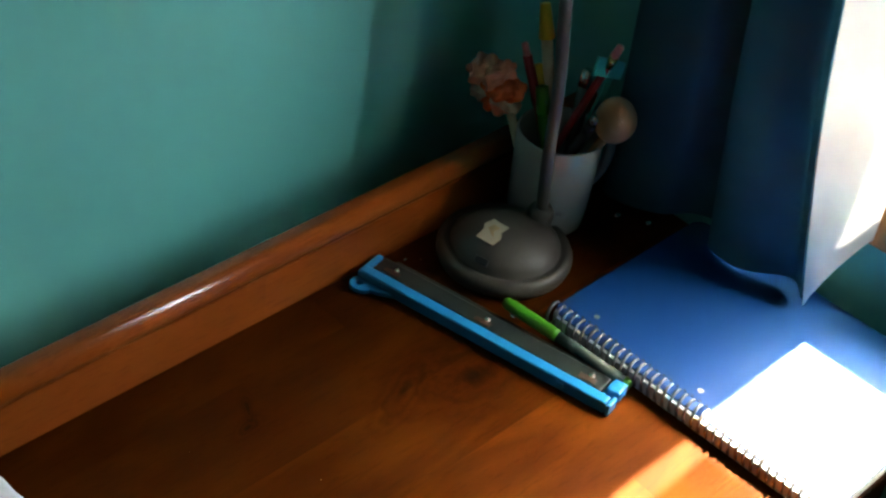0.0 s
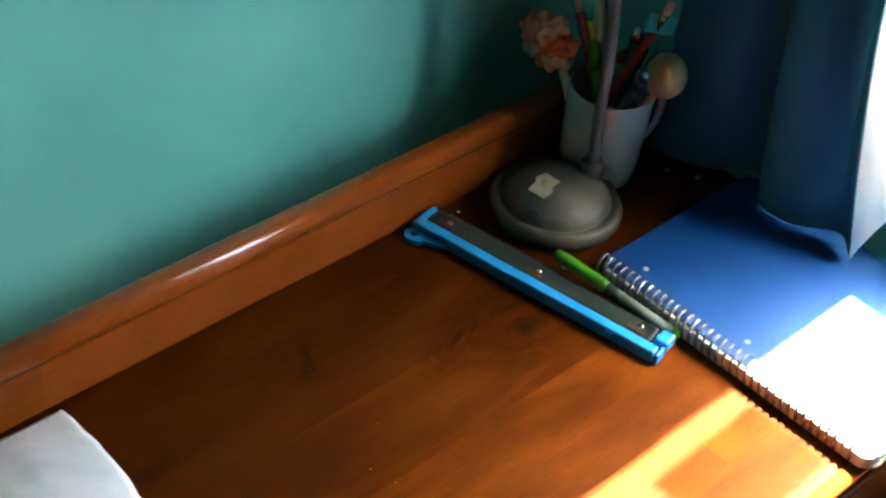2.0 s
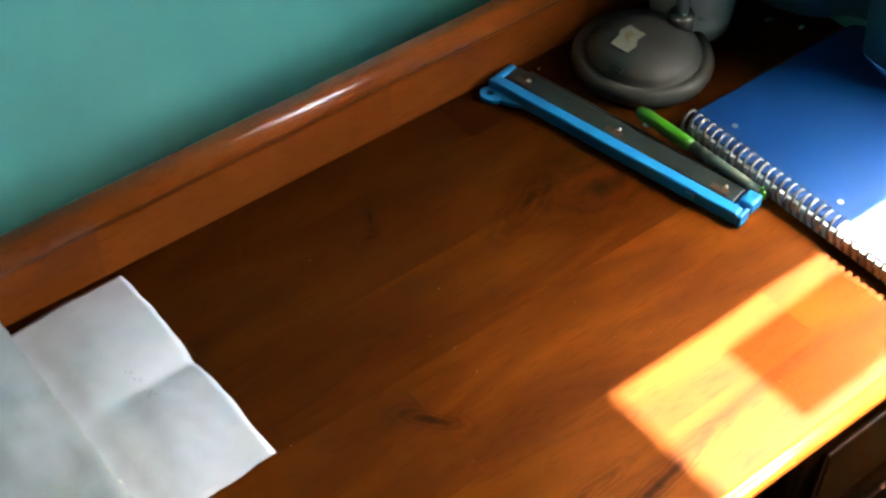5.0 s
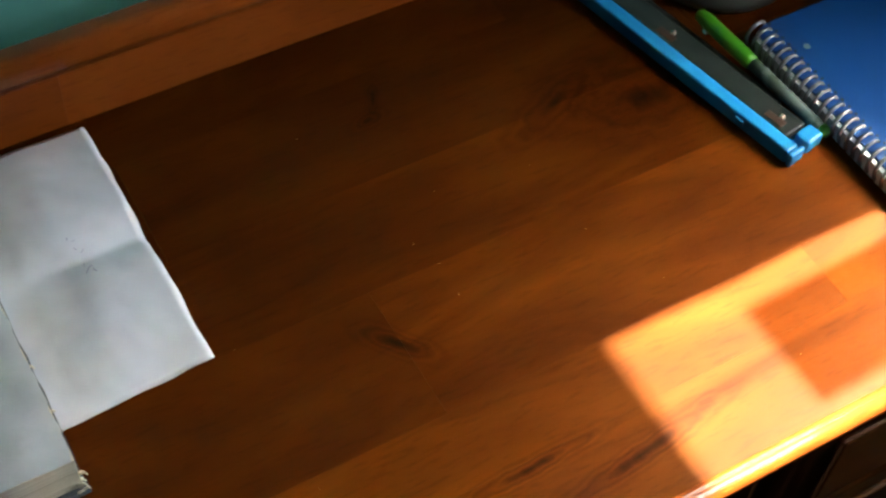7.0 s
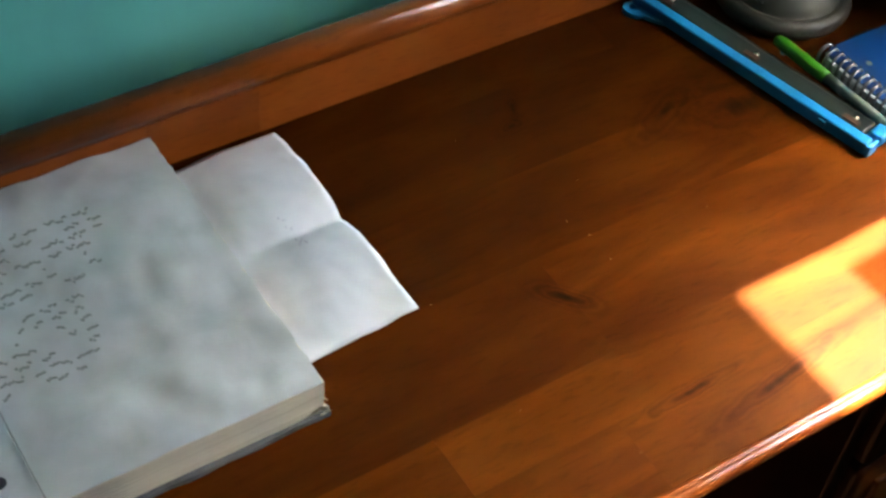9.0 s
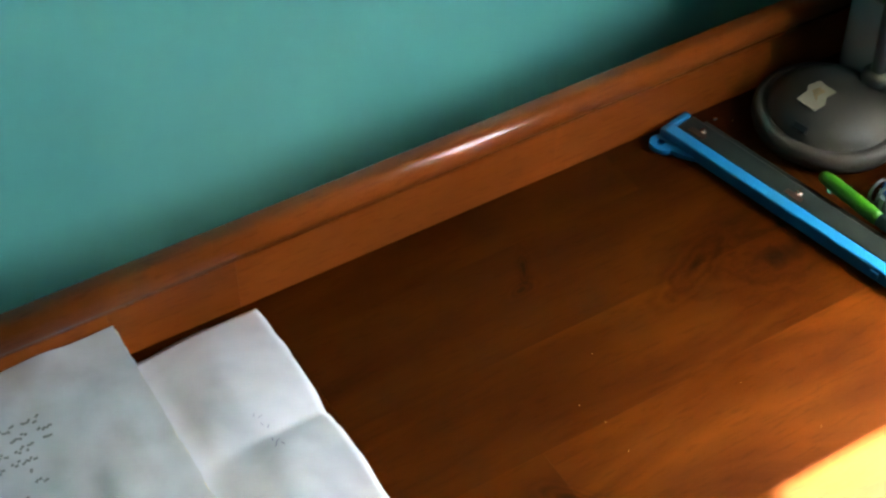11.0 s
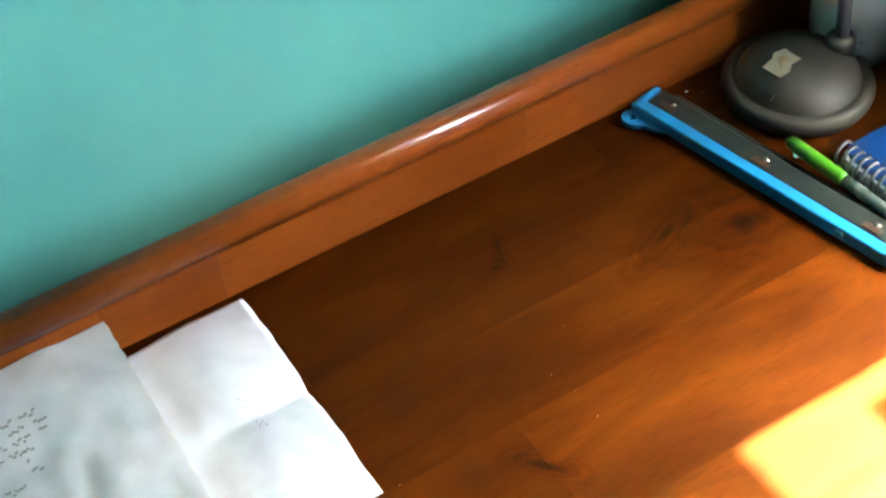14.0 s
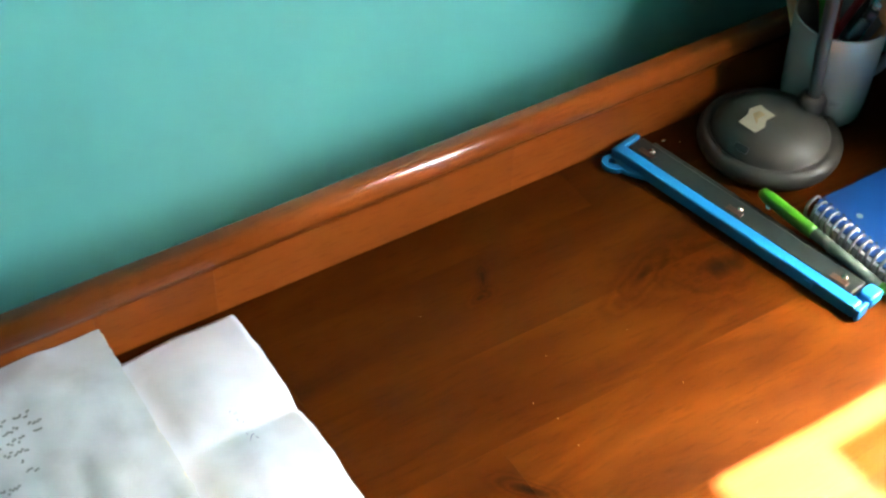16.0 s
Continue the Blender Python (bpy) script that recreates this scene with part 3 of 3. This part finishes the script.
# ---- desk lamp ----
LX, LY = 0.298, -0.0635
lamp = thing("desk_lamp", (LX, LY, DZ), "grey plastic desk lamp with a domed base and bent neck", "desk lamp")
part("base", lathe([(0, 0.0008), (0.054, 0.0008), (0.0575, 0.003), (0.0595, 0.008), (0.0595, 0.012), (0.0575, 0.0165), (0.054, 0.0185), (0.0505, 0.0180), (0.0490, 0.0168), (0.0482, 0.0178), (0.0470, 0.0215), (0.042, 0.0275), (0.033, 0.0330), (0.020, 0.0372), (0.008, 0.0388), (0, 0.039)], 64), M_LAMP, lamp, "domed grey base with a rim", smooth=True)
neck_pts = [(0.035, -0.005, 0.026), (0.035, -0.005, 0.05), (0.034, -0.002, 0.10), (0.035, 0.002, 0.16), (0.034, 0.007, 0.21), (0.030, 0.013, 0.27), (0.016, 0.018, 0.335), (-0.025, 0.02, 0.385), (-0.06, 0.01, 0.42), (-0.095, -0.002, 0.425), (-0.12, -0.012, 0.405)]
part("neck", tube(smooth_path(neck_pts, 5), 0.0055, 14), M_NECK, lamp, "bent grey neck", smooth=True)
part("collar", lathe([(0, 0.024), (0.0115, 0.024), (0.0115, 0.040), (0.009, 0.044), (0, 0.044)], 24, at=(0.035, -0.005, 0)), M_LAMP, lamp, smooth=True)
sh_ = lathe([(0.010, 0.0), (0.016, -0.004), (0.030, -0.03), (0.045, -0.065), (0.046, -0.066), (0.0435, -0.066), (0.028, -0.03), (0.012, -0.004)], 32)
shade = part("shade", sh_, M_LAMP, lamp, "grey bell-shaped shade", smooth=True)
shade.matrix_local = Matrix.Translation((-0.118, -0.011, 0.411)) @ Matrix.Rotation(radians(20), 4, "Y")
st = part("sticker", slab([(-0.013, -0.007), (-0.004, -0.0105), (0.003, -0.008), (0.011, -0.0115), (0.0125, -0.002), (0.0145, 0.004), (0.006, 0.0095), (0.001, 0.0075), (-0.010, 0.010)], 0.0, 0.0006), M_STICKER, lamp, "torn cream sticker")
st.matrix_local = pose(-0.020, 0.0015, 0.0374, 0, -13, 20)
st2 = part("torn_patch", slab([(-0.005, -0.004), (0.001, -0.002), (0.007, -0.005), (0.0085, 0.001), (0.003, 0.0045), (-0.001, 0.001)], 0.0007, 0.0010), M_TORN, st)
sw = part("switch", block(-0.003, 0.003, -0.006, 0.006, 0, 0.003, 0.001), M_BLACK, lamp, "small black switch")
sw.matrix_local = pose(-0.0435, -0.012, 0.0262, 0, -42, 15)

# ---- mug with pens ----
MX, MY = 0.372, -0.045
mug = thing("mug", (MX, MY, DZ), "white glazed mug used as a pen holder", "mug")
part("body", lathe([(0, 0.001), (0.031, 0.001), (0.0345, 0.004), (0.0365, 0.02), (0.0385, 0.094), (0.0378, 0.0955), (0.0362, 0.095), (0.0342, 0.02), (0.030, 0.007), (0, 0.006)], 48), M_MUG, mug, "white glazed body", smooth=True)
hp = smooth_path([(0.036, -0.008, 0.080), (0.050, -0.012, 0.081), (0.059, -0.014, 0.068), (0.058, -0.014, 0.045), (0.047, -0.011, 0.028), (0.033, -0.008, 0.026)], 6)
part("handle", tube(hp, 0.0048, 12), M_MUG, mug, smooth=True)
for a0, z0, w, h in ((205, 0.058, 0.007, 0.002), (236, 0.030, 0.008, 0.006), (243, 0.027, 0.007, 0.008)):
    pb = bmesh.new()
    n_ = 6
    r_ = 0.0380
    cols_ = []
    for i in range(n_ + 1):
        a = radians(a0) + (i / n_ - 0.5) * w / r_
        cols_.append([pb.verts.new(((r_ - 0.0006 + q) * math.cos(a), (r_ - 0.0006 + q) * math.sin(a), z0 + dz)) for dz, q in ((0, 0.0), (h, 0.0006))])
    for a, b in zip(cols_, cols_[1:]):
        pb.faces.new((a[0], b[0], b[1], a[1]))
    part("print_mark", pb, M_PRINT, mug, "faded grey printed mark")


def stick(name, label, cat, foot, top, pieces):
    """A thing standing in the mug: pieces are (part name, from, to, radius0, radius1, material, sides)."""
    f, t = Vector(foot), Vector(top)
    s = thing(name, foot, label, cat, group="")
    s.matrix_basis = Matrix.Translation(f) @ (t - f).to_track_quat("Z", "Y").to_matrix().to_4x4()
    length = (t - f).length
    for pn, a, b, r0, r1, mt, sides in pieces:
        part(pn, lathe([(0, a * length), (r0, a * length), (r1, b * length), (0, b * length)], sides), mt, s, smooth=sides > 8)
    return s


BZ = DZ + 0.008
stick("pencil", "red pencil with a pink eraser standing in the mug", "pencil", (0.372, -0.020, BZ), (0.382, -0.079, 0.943), [("shaft", 0.0, 0.88, 0.0037, 0.0037, M_RED, 6), ("ferrule", 0.8805, 0.94, 0.0039, 0.0039, M_BRASS, 14), ("eraser", 0.9405, 1.0, 0.0036, 0.0033, M_PINK, 14)])
stick("pencil", "yellow pencil standing in the mug", "pencil", (0.380, -0.060, BZ), (0.378, -0.003, 0.888), [("shaft", 0.0, 1.0, 0.0036, 0.0036, M_YELLOW, 6)])
stick("marker", "black marker with a silver cap in the mug", "marker", (0.385, -0.050, BZ), (0.384, -0.051, 0.905), [("barrel", 0, 0.9, 0.006, 0.006, M_BLACK, 16), ("cap", 0.901, 1.0, 0.0062, 0.0045, M_CHROME, 16)])
stick("pen", "black pen with a chrome tip in the mug", "pen", (0.365, -0.035, BZ), (0.366, -0.082, 0.882), [("barrel", 0, 0.84, 0.0048, 0.0048, M_BLACK, 16), ("band", 0.841, 0.93, 0.005, 0.005, M_BLACK, 16), ("button", 0.931, 1.0, 0.0046, 0.0040, M_CHROME, 16)])
stick("marker", "green marker standing in the mug", "marker", (0.375, -0.050, BZ), (0.372, -0.016, 0.874), [("barrel", 0, 0.8, 0.006, 0.006, M_GREEN, 16), ("cap", 0.801, 1.0, 0.0066, 0.0055, M_GREEN, 16)])
stick("marker", "yellow topped marker standing in the mug", "marker", (0.385, -0.045, BZ), (0.383, 0.005, 0.942), [("barrel", 0, 0.84, 0.005, 0.005, M_CREAM, 16), ("cap", 0.841, 1.0, 0.007, 0.0045, M_YELLOW, 16)])
stick("pen", "red pen standing in the mug", "pen", (0.380, -0.055, BZ), (0.371, 0.010, 0.905), [("barrel", 0, 0.93, 0.0042, 0.0042, M_RED, 14), ("button", 0.931, 1.0, 0.003, 0.003, M_PINK, 14)])
stick("pen", "dark red pen leaning in the mug", "pen", (0.365, -0.045, BZ), (0.378, -0.030, 0.880), [("barrel", 0, 1.0, 0.0048, 0.0044, M_RED, 14)])
ruler = thing("ruler", (0.388, -0.040, BZ), "teal plastic set square standing askew in the mug", "ruler")
foot_, head_ = Vector((0.388, -0.040, BZ)), Vector((0.388, -0.075, 0.925))
ruler.matrix_basis = Matrix.Translation(foot_) @ (head_ - foot_).to_track_quat("Z", "Y").to_matrix().to_4x4()
part("blade", block(-0.005, 0.005, -0.0012, 0.0012, 0.0, 0.150, 0.0005), M_TEAL, ruler, "flat teal plastic blade")
head_bar = part("head", block(-0.008, 0.008, -0.0013, 0.0013, -0.026, 0.030, 0.0005), M_TEAL, ruler, "teal cross bar")
head_bar.matrix_local = Matrix.Translation((0, 0.003, 0.160)) @ Matrix.Rotation(radians(-62), 4, "Y") @ Matrix.Rotation(radians(20), 4, "Z")
flower = thing("plush_pen", (0.360, -0.040, BZ), "pen with a peach and orange fluffy flower top", "pen")
part("barrel", tube([(0, 0, 0), (-0.004, 0.045, 0.095)], 0.004, 12), M_CREAM, flower, smooth=True)
core = part("flower_core", blob(0.012, (1, 1, 0.9), 0.5, 140, 4, 2), M_ORANGE, flower, "fuzzy orange middle", smooth=True)
core.location = (-0.008, 0.058, 0.108)
for i in range(9):                          # soft petals all round the middle
    a_ = 2 * math.pi * i / 9
    pt = part("petal", blob(0.0125 + 0.002 * math.sin(5 * i), (1.0, 1.15, 0.75), 0.5, 120, 4, i), (M_PEACH, M_ORANGE, M_CREAM)[i % 3] if math.sin(a_) < 0.5 else M_PEACH, flower, smooth=True)
    pt.location = (-0.010 + 0.006 * math.cos(a_ + 1), 0.058 + 0.017 * math.cos(a_), 0.108 + 0.016 * math.sin(a_))
    pt.rotation_euler = (a_, 0.3 * math.sin(3 * i), 0)
ball = thing("wooden_ball_pen", (0.380, -0.045, BZ), "pen with a tan ball top leaning in the mug", "pen")
part("barrel", tube([(0, 0, 0), (0.002, -0.040, 0.102)], 0.0042, 12), M_TAN, ball, smooth=True)
bl_ = part("ball_top", blob(0.018, (1, 1, 1.15), 0.05, 40, 3, 4), M_TAN, ball, "smooth tan ball top", smooth=True)
bl_.location = (0.002, -0.045, 0.119)

# ---- crumbs of metal by the curtain ----
for i, (x, y, s) in enumerate(((0.428, -0.086, 0.0035), (0.443, -0.111, 0.003), (0.2275, -0.014, 0.0018), (0.297, -0.0045, 0.0022))):
    c = tagged(part("paper_clip", blob(s, (1.3, 0.8, 0.5), 0.4, 200, 2, i), M_CHROME, None, smooth=True), "tiny shiny metal clip lying on the desk", "clip", "clips on the desk")
    c.location = (x, y, DZ + s * 0.45)

# ---- folded note and book ----
sheet = thing("folded_note", (0, 0, DZ), "white folded sheet of paper sticking out under the book", "paper")
NXS, NYS = 34, 56


def note_layer(name, dx, dy, dz, label):
    bm = bmesh.new()
    grid = []
    for i in range(NXS + 1):
        col = []
        for j in range(NYS + 1):
            x, y = -0.300 + 0.1335 * i / NXS, -0.0105 - 0.199 * j / NYS
            fold = (1 - math.exp(-abs(y + 0.109) / 0.016)) * 0.0140 * max(0.0, 1 - (abs(y + 0.109) / 0.115) ** 2)
            lift = 0.0045 * max(0, (x + 0.215) / 0.05) ** 2 * max(0, (-y - 0.15) / 0.06)
            crease = 0.0012 * (1 + noise.noise((x * 30, y * 30, 0.3))) + 0.0012 * abs(noise.noise((x * 55 + y * 20, y * 50, 2.2)))
            z = 0.0014 + dz + (fold * max(0.0, min(1.0, (x + 0.262) / 0.05)) + lift + crease) * max(0.02, min(1.0, (x + 0.256) / 0.02))
            ex = 0.0012 * noise.noise((y * 60, 3.1 + dx * 900, 0)) if i == NXS else 0
            ey = 0.0014 * noise.noise((x * 45, 7.7 + dx * 900, 0)) if j in (0, NYS) else 0
            col.append(bm.verts.new((x + ex + dx, y + ey + dy, z)))
        grid.append(col)
    for a, b in zip(grid, grid[1:]):
        for j in range(NYS):
            bm.faces.new((a[j], b[j], b[j + 1], a[j + 1]))
    ob = part(name, bm, M_NOTE, sheet, label, smooth=True)
    so = ob.modifiers.new("paper", "SOLIDIFY")
    so.thickness = 0.0003


note_layer("top_leaf", 0.0, 0.0, 0.0, "")
note_layer("lower_leaf", 0.0005, -0.0006, -0.0007, "second layer of the folded sheet")
for k, (x, y, w, turn) in enumerate(((-0.2080, -0.094, 0.004, 65), (-0.2050, -0.097, 0.003, 10), (-0.2065, -0.101, 0.004, 100), (-0.2030, -0.104, 0.003, 40), (-0.2060, -0.1165, 0.004, 80), (-0.2035, -0.1185, 0.003, 20), (-0.2060, -0.1215, 0.004, 50), (-0.2020, -0.1235, 0.003, 110))):
    bar = part("writing_bar", block(-w / 2, w / 2, -0.0003, 0.0003, 0, 0.0003), M_BLUEINK, sheet, "faint blue pen stroke")
    bar.matrix_local = pose(x, y, 0.0034 + (1 - math.exp(-abs(y + 0.109) / 0.016)) * 0.0130, 0, 0, turn)

book = thing("book", (0, 0, DZ), "thick old hardback book with stained handwritten flyleaf", "book")
BX0, BX1, BY0, BY1 = -0.62, -0.2595, -0.2485, -0.0006


def ragged(x0, x1, y0, y1, amp, n=40, seed=0.0):
    out = []
    for (ax, ay), (bx, by) in (((x0, y0), (x1, y0)), ((x1, y0), (x1, y1)), ((x1, y1), (x0, y1)), ((x0, y1), (x0, y0))):
        for i in range(n):
            t = i / n
            d = amp * noise.noise((t * 11 + ax * 40 + seed, ay * 40, seed))
            ox, oy = (0, d) if ay == by else (d, 0)
            out.append((ax + (bx - ax) * t + ox, ay + (by - ay) * t + oy))
    return out


part("back_cover", slab(ragged(BX0, BX1 + 0.0025, BY0 - 0.0035, BY1, 0.0026), 0.0008, 0.0046), M_BOOKCOVER, book, "frayed slate-grey cloth cover")
part("page_block", slab(ragged(BX0 + 0.002, BX1 - 0.0004, BY0, BY1 - 0.003, 0.0016, 60, 2.0), 0.0047, 0.0337), M_EDGE, book, "cream page edges")
bm = bmesh.new()
grid = []
for i in range(61):
    col = []
    for j in range(45):
        x, y = BX0 + (BX1 + 0.0005 - BX0) * i / 60, BY0 - 0.0005 + (BY1 - BY0) * j / 44
        z = 0.0345 + 0.0046 * abs(noise.noise((x * 17 + y * 9, y * 19, 1.7))) + 0.0030 * abs(noise.noise((x * 41, y * 47 - x * 20, 4.7))) - 0.0014 - 0.0009 * (i == 60) - 0.0006 * (j == 0)
        e = 0.0024 * noise.noise((y * 95, 9.1, 0)) - 0.0008 if i == 60 else 0
        col.append(bm.verts.new((x + e, y, max(0.0339, z))))
    grid.append(col)
for a, b in zip(grid, grid[1:]):
    for j in range(44):
        bm.faces.new((a[j], b[j], b[j + 1], a[j + 1]))
leaf = part("flyleaf", bm, M_BOOKPAGE, book, "grey-white wrinkled page", smooth=True)
random.seed(5)
for line in range(14):
    y = -0.048 - line * 0.0088 - (0.006 if line > 6 else 0)
    x = -0.316 - 0.004 * line - random.uniform(0, 0.016)
    while x > -0.47:
        word = random.choice((3, 4, 5, 7))
        for k in range(word):                 # each word is a run of short unreadable strokes
            w = random.uniform(0.0014, 0.0032)
            if line % 5 != 4 or k > 1:
                bar = part("writing_bar", block(-w / 2, w / 2, -0.0008, 0.0008, 0, 0.0002), M_INK, book, "faint pencil writing stroke")
                bar.matrix_local = pose(x - w / 2, y + random.uniform(-0.0020, 0.0020), 0.0366, 0, 0, random.uniform(-50, 70))
            x -= w * 0.9
        x -= random.choice((0.004, 0.006, 0.022))
random.seed(8)
for k in range(14):                           # loose threads and torn paper at the worn fore-edge corner
    cy_, cz_ = (BY0 + random.uniform(-0.004, 0.010), random.uniform(0.003, 0.010)) if k < 9 else (random.uniform(-0.23, -0.02), random.uniform(0.026, 0.033))
    cx_ = BX1 + random.uniform(-0.002, 0.0015)
    reach = random.uniform(0.002, 0.005)
    part("frayed_thread", tube([(cx_ - 0.002, cy_, cz_), (cx_ + reach * 0.4, cy_ + random.uniform(-0.001, 0.001), cz_ + 0.0004), (cx_ + reach * 0.7, cy_ + random.uniform(-0.003, 0.002), cz_ + random.uniform(-0.001, 0.001))], [0.0009, 0.0007, 0.0004], 6), M_EDGE, book, "frayed cream thread", smooth=True)
hole_ = part("punched_hole", lathe([(0, 0.0), (0.0042, 0.0), (0.0042, 0.0004), (0, 0.0004)], 20), M_HOLE, book, "dark punched hole")
hole_.location = (-0.4560, -0.222, 0.0366)
part("margin_line", block(-0.4380, -0.4372, BY0 + 0.001, -0.155, 0.0362, 0.0366), M_INK, book, "thin ruled line")

# ---- crumbs and dust on the desk top ----
random.seed(11)
bm = bmesh.new()
for _ in range(16):
    x, y, r = random.uniform(-0.24, 0.24), random.uniform(-0.40, -0.02), random.uniform(0.00015, 0.0004)
    g = bmesh.ops.create_icosphere(bm, subdivisions=1, radius=r)
    bmesh.ops.translate(bm, verts=g["verts"], vec=(x, y, DZ + r * 0.6))
tagged(part("dust", bm, M_CREAM), "pale crumbs and dust on the desk top", "dust", kind="stuff")
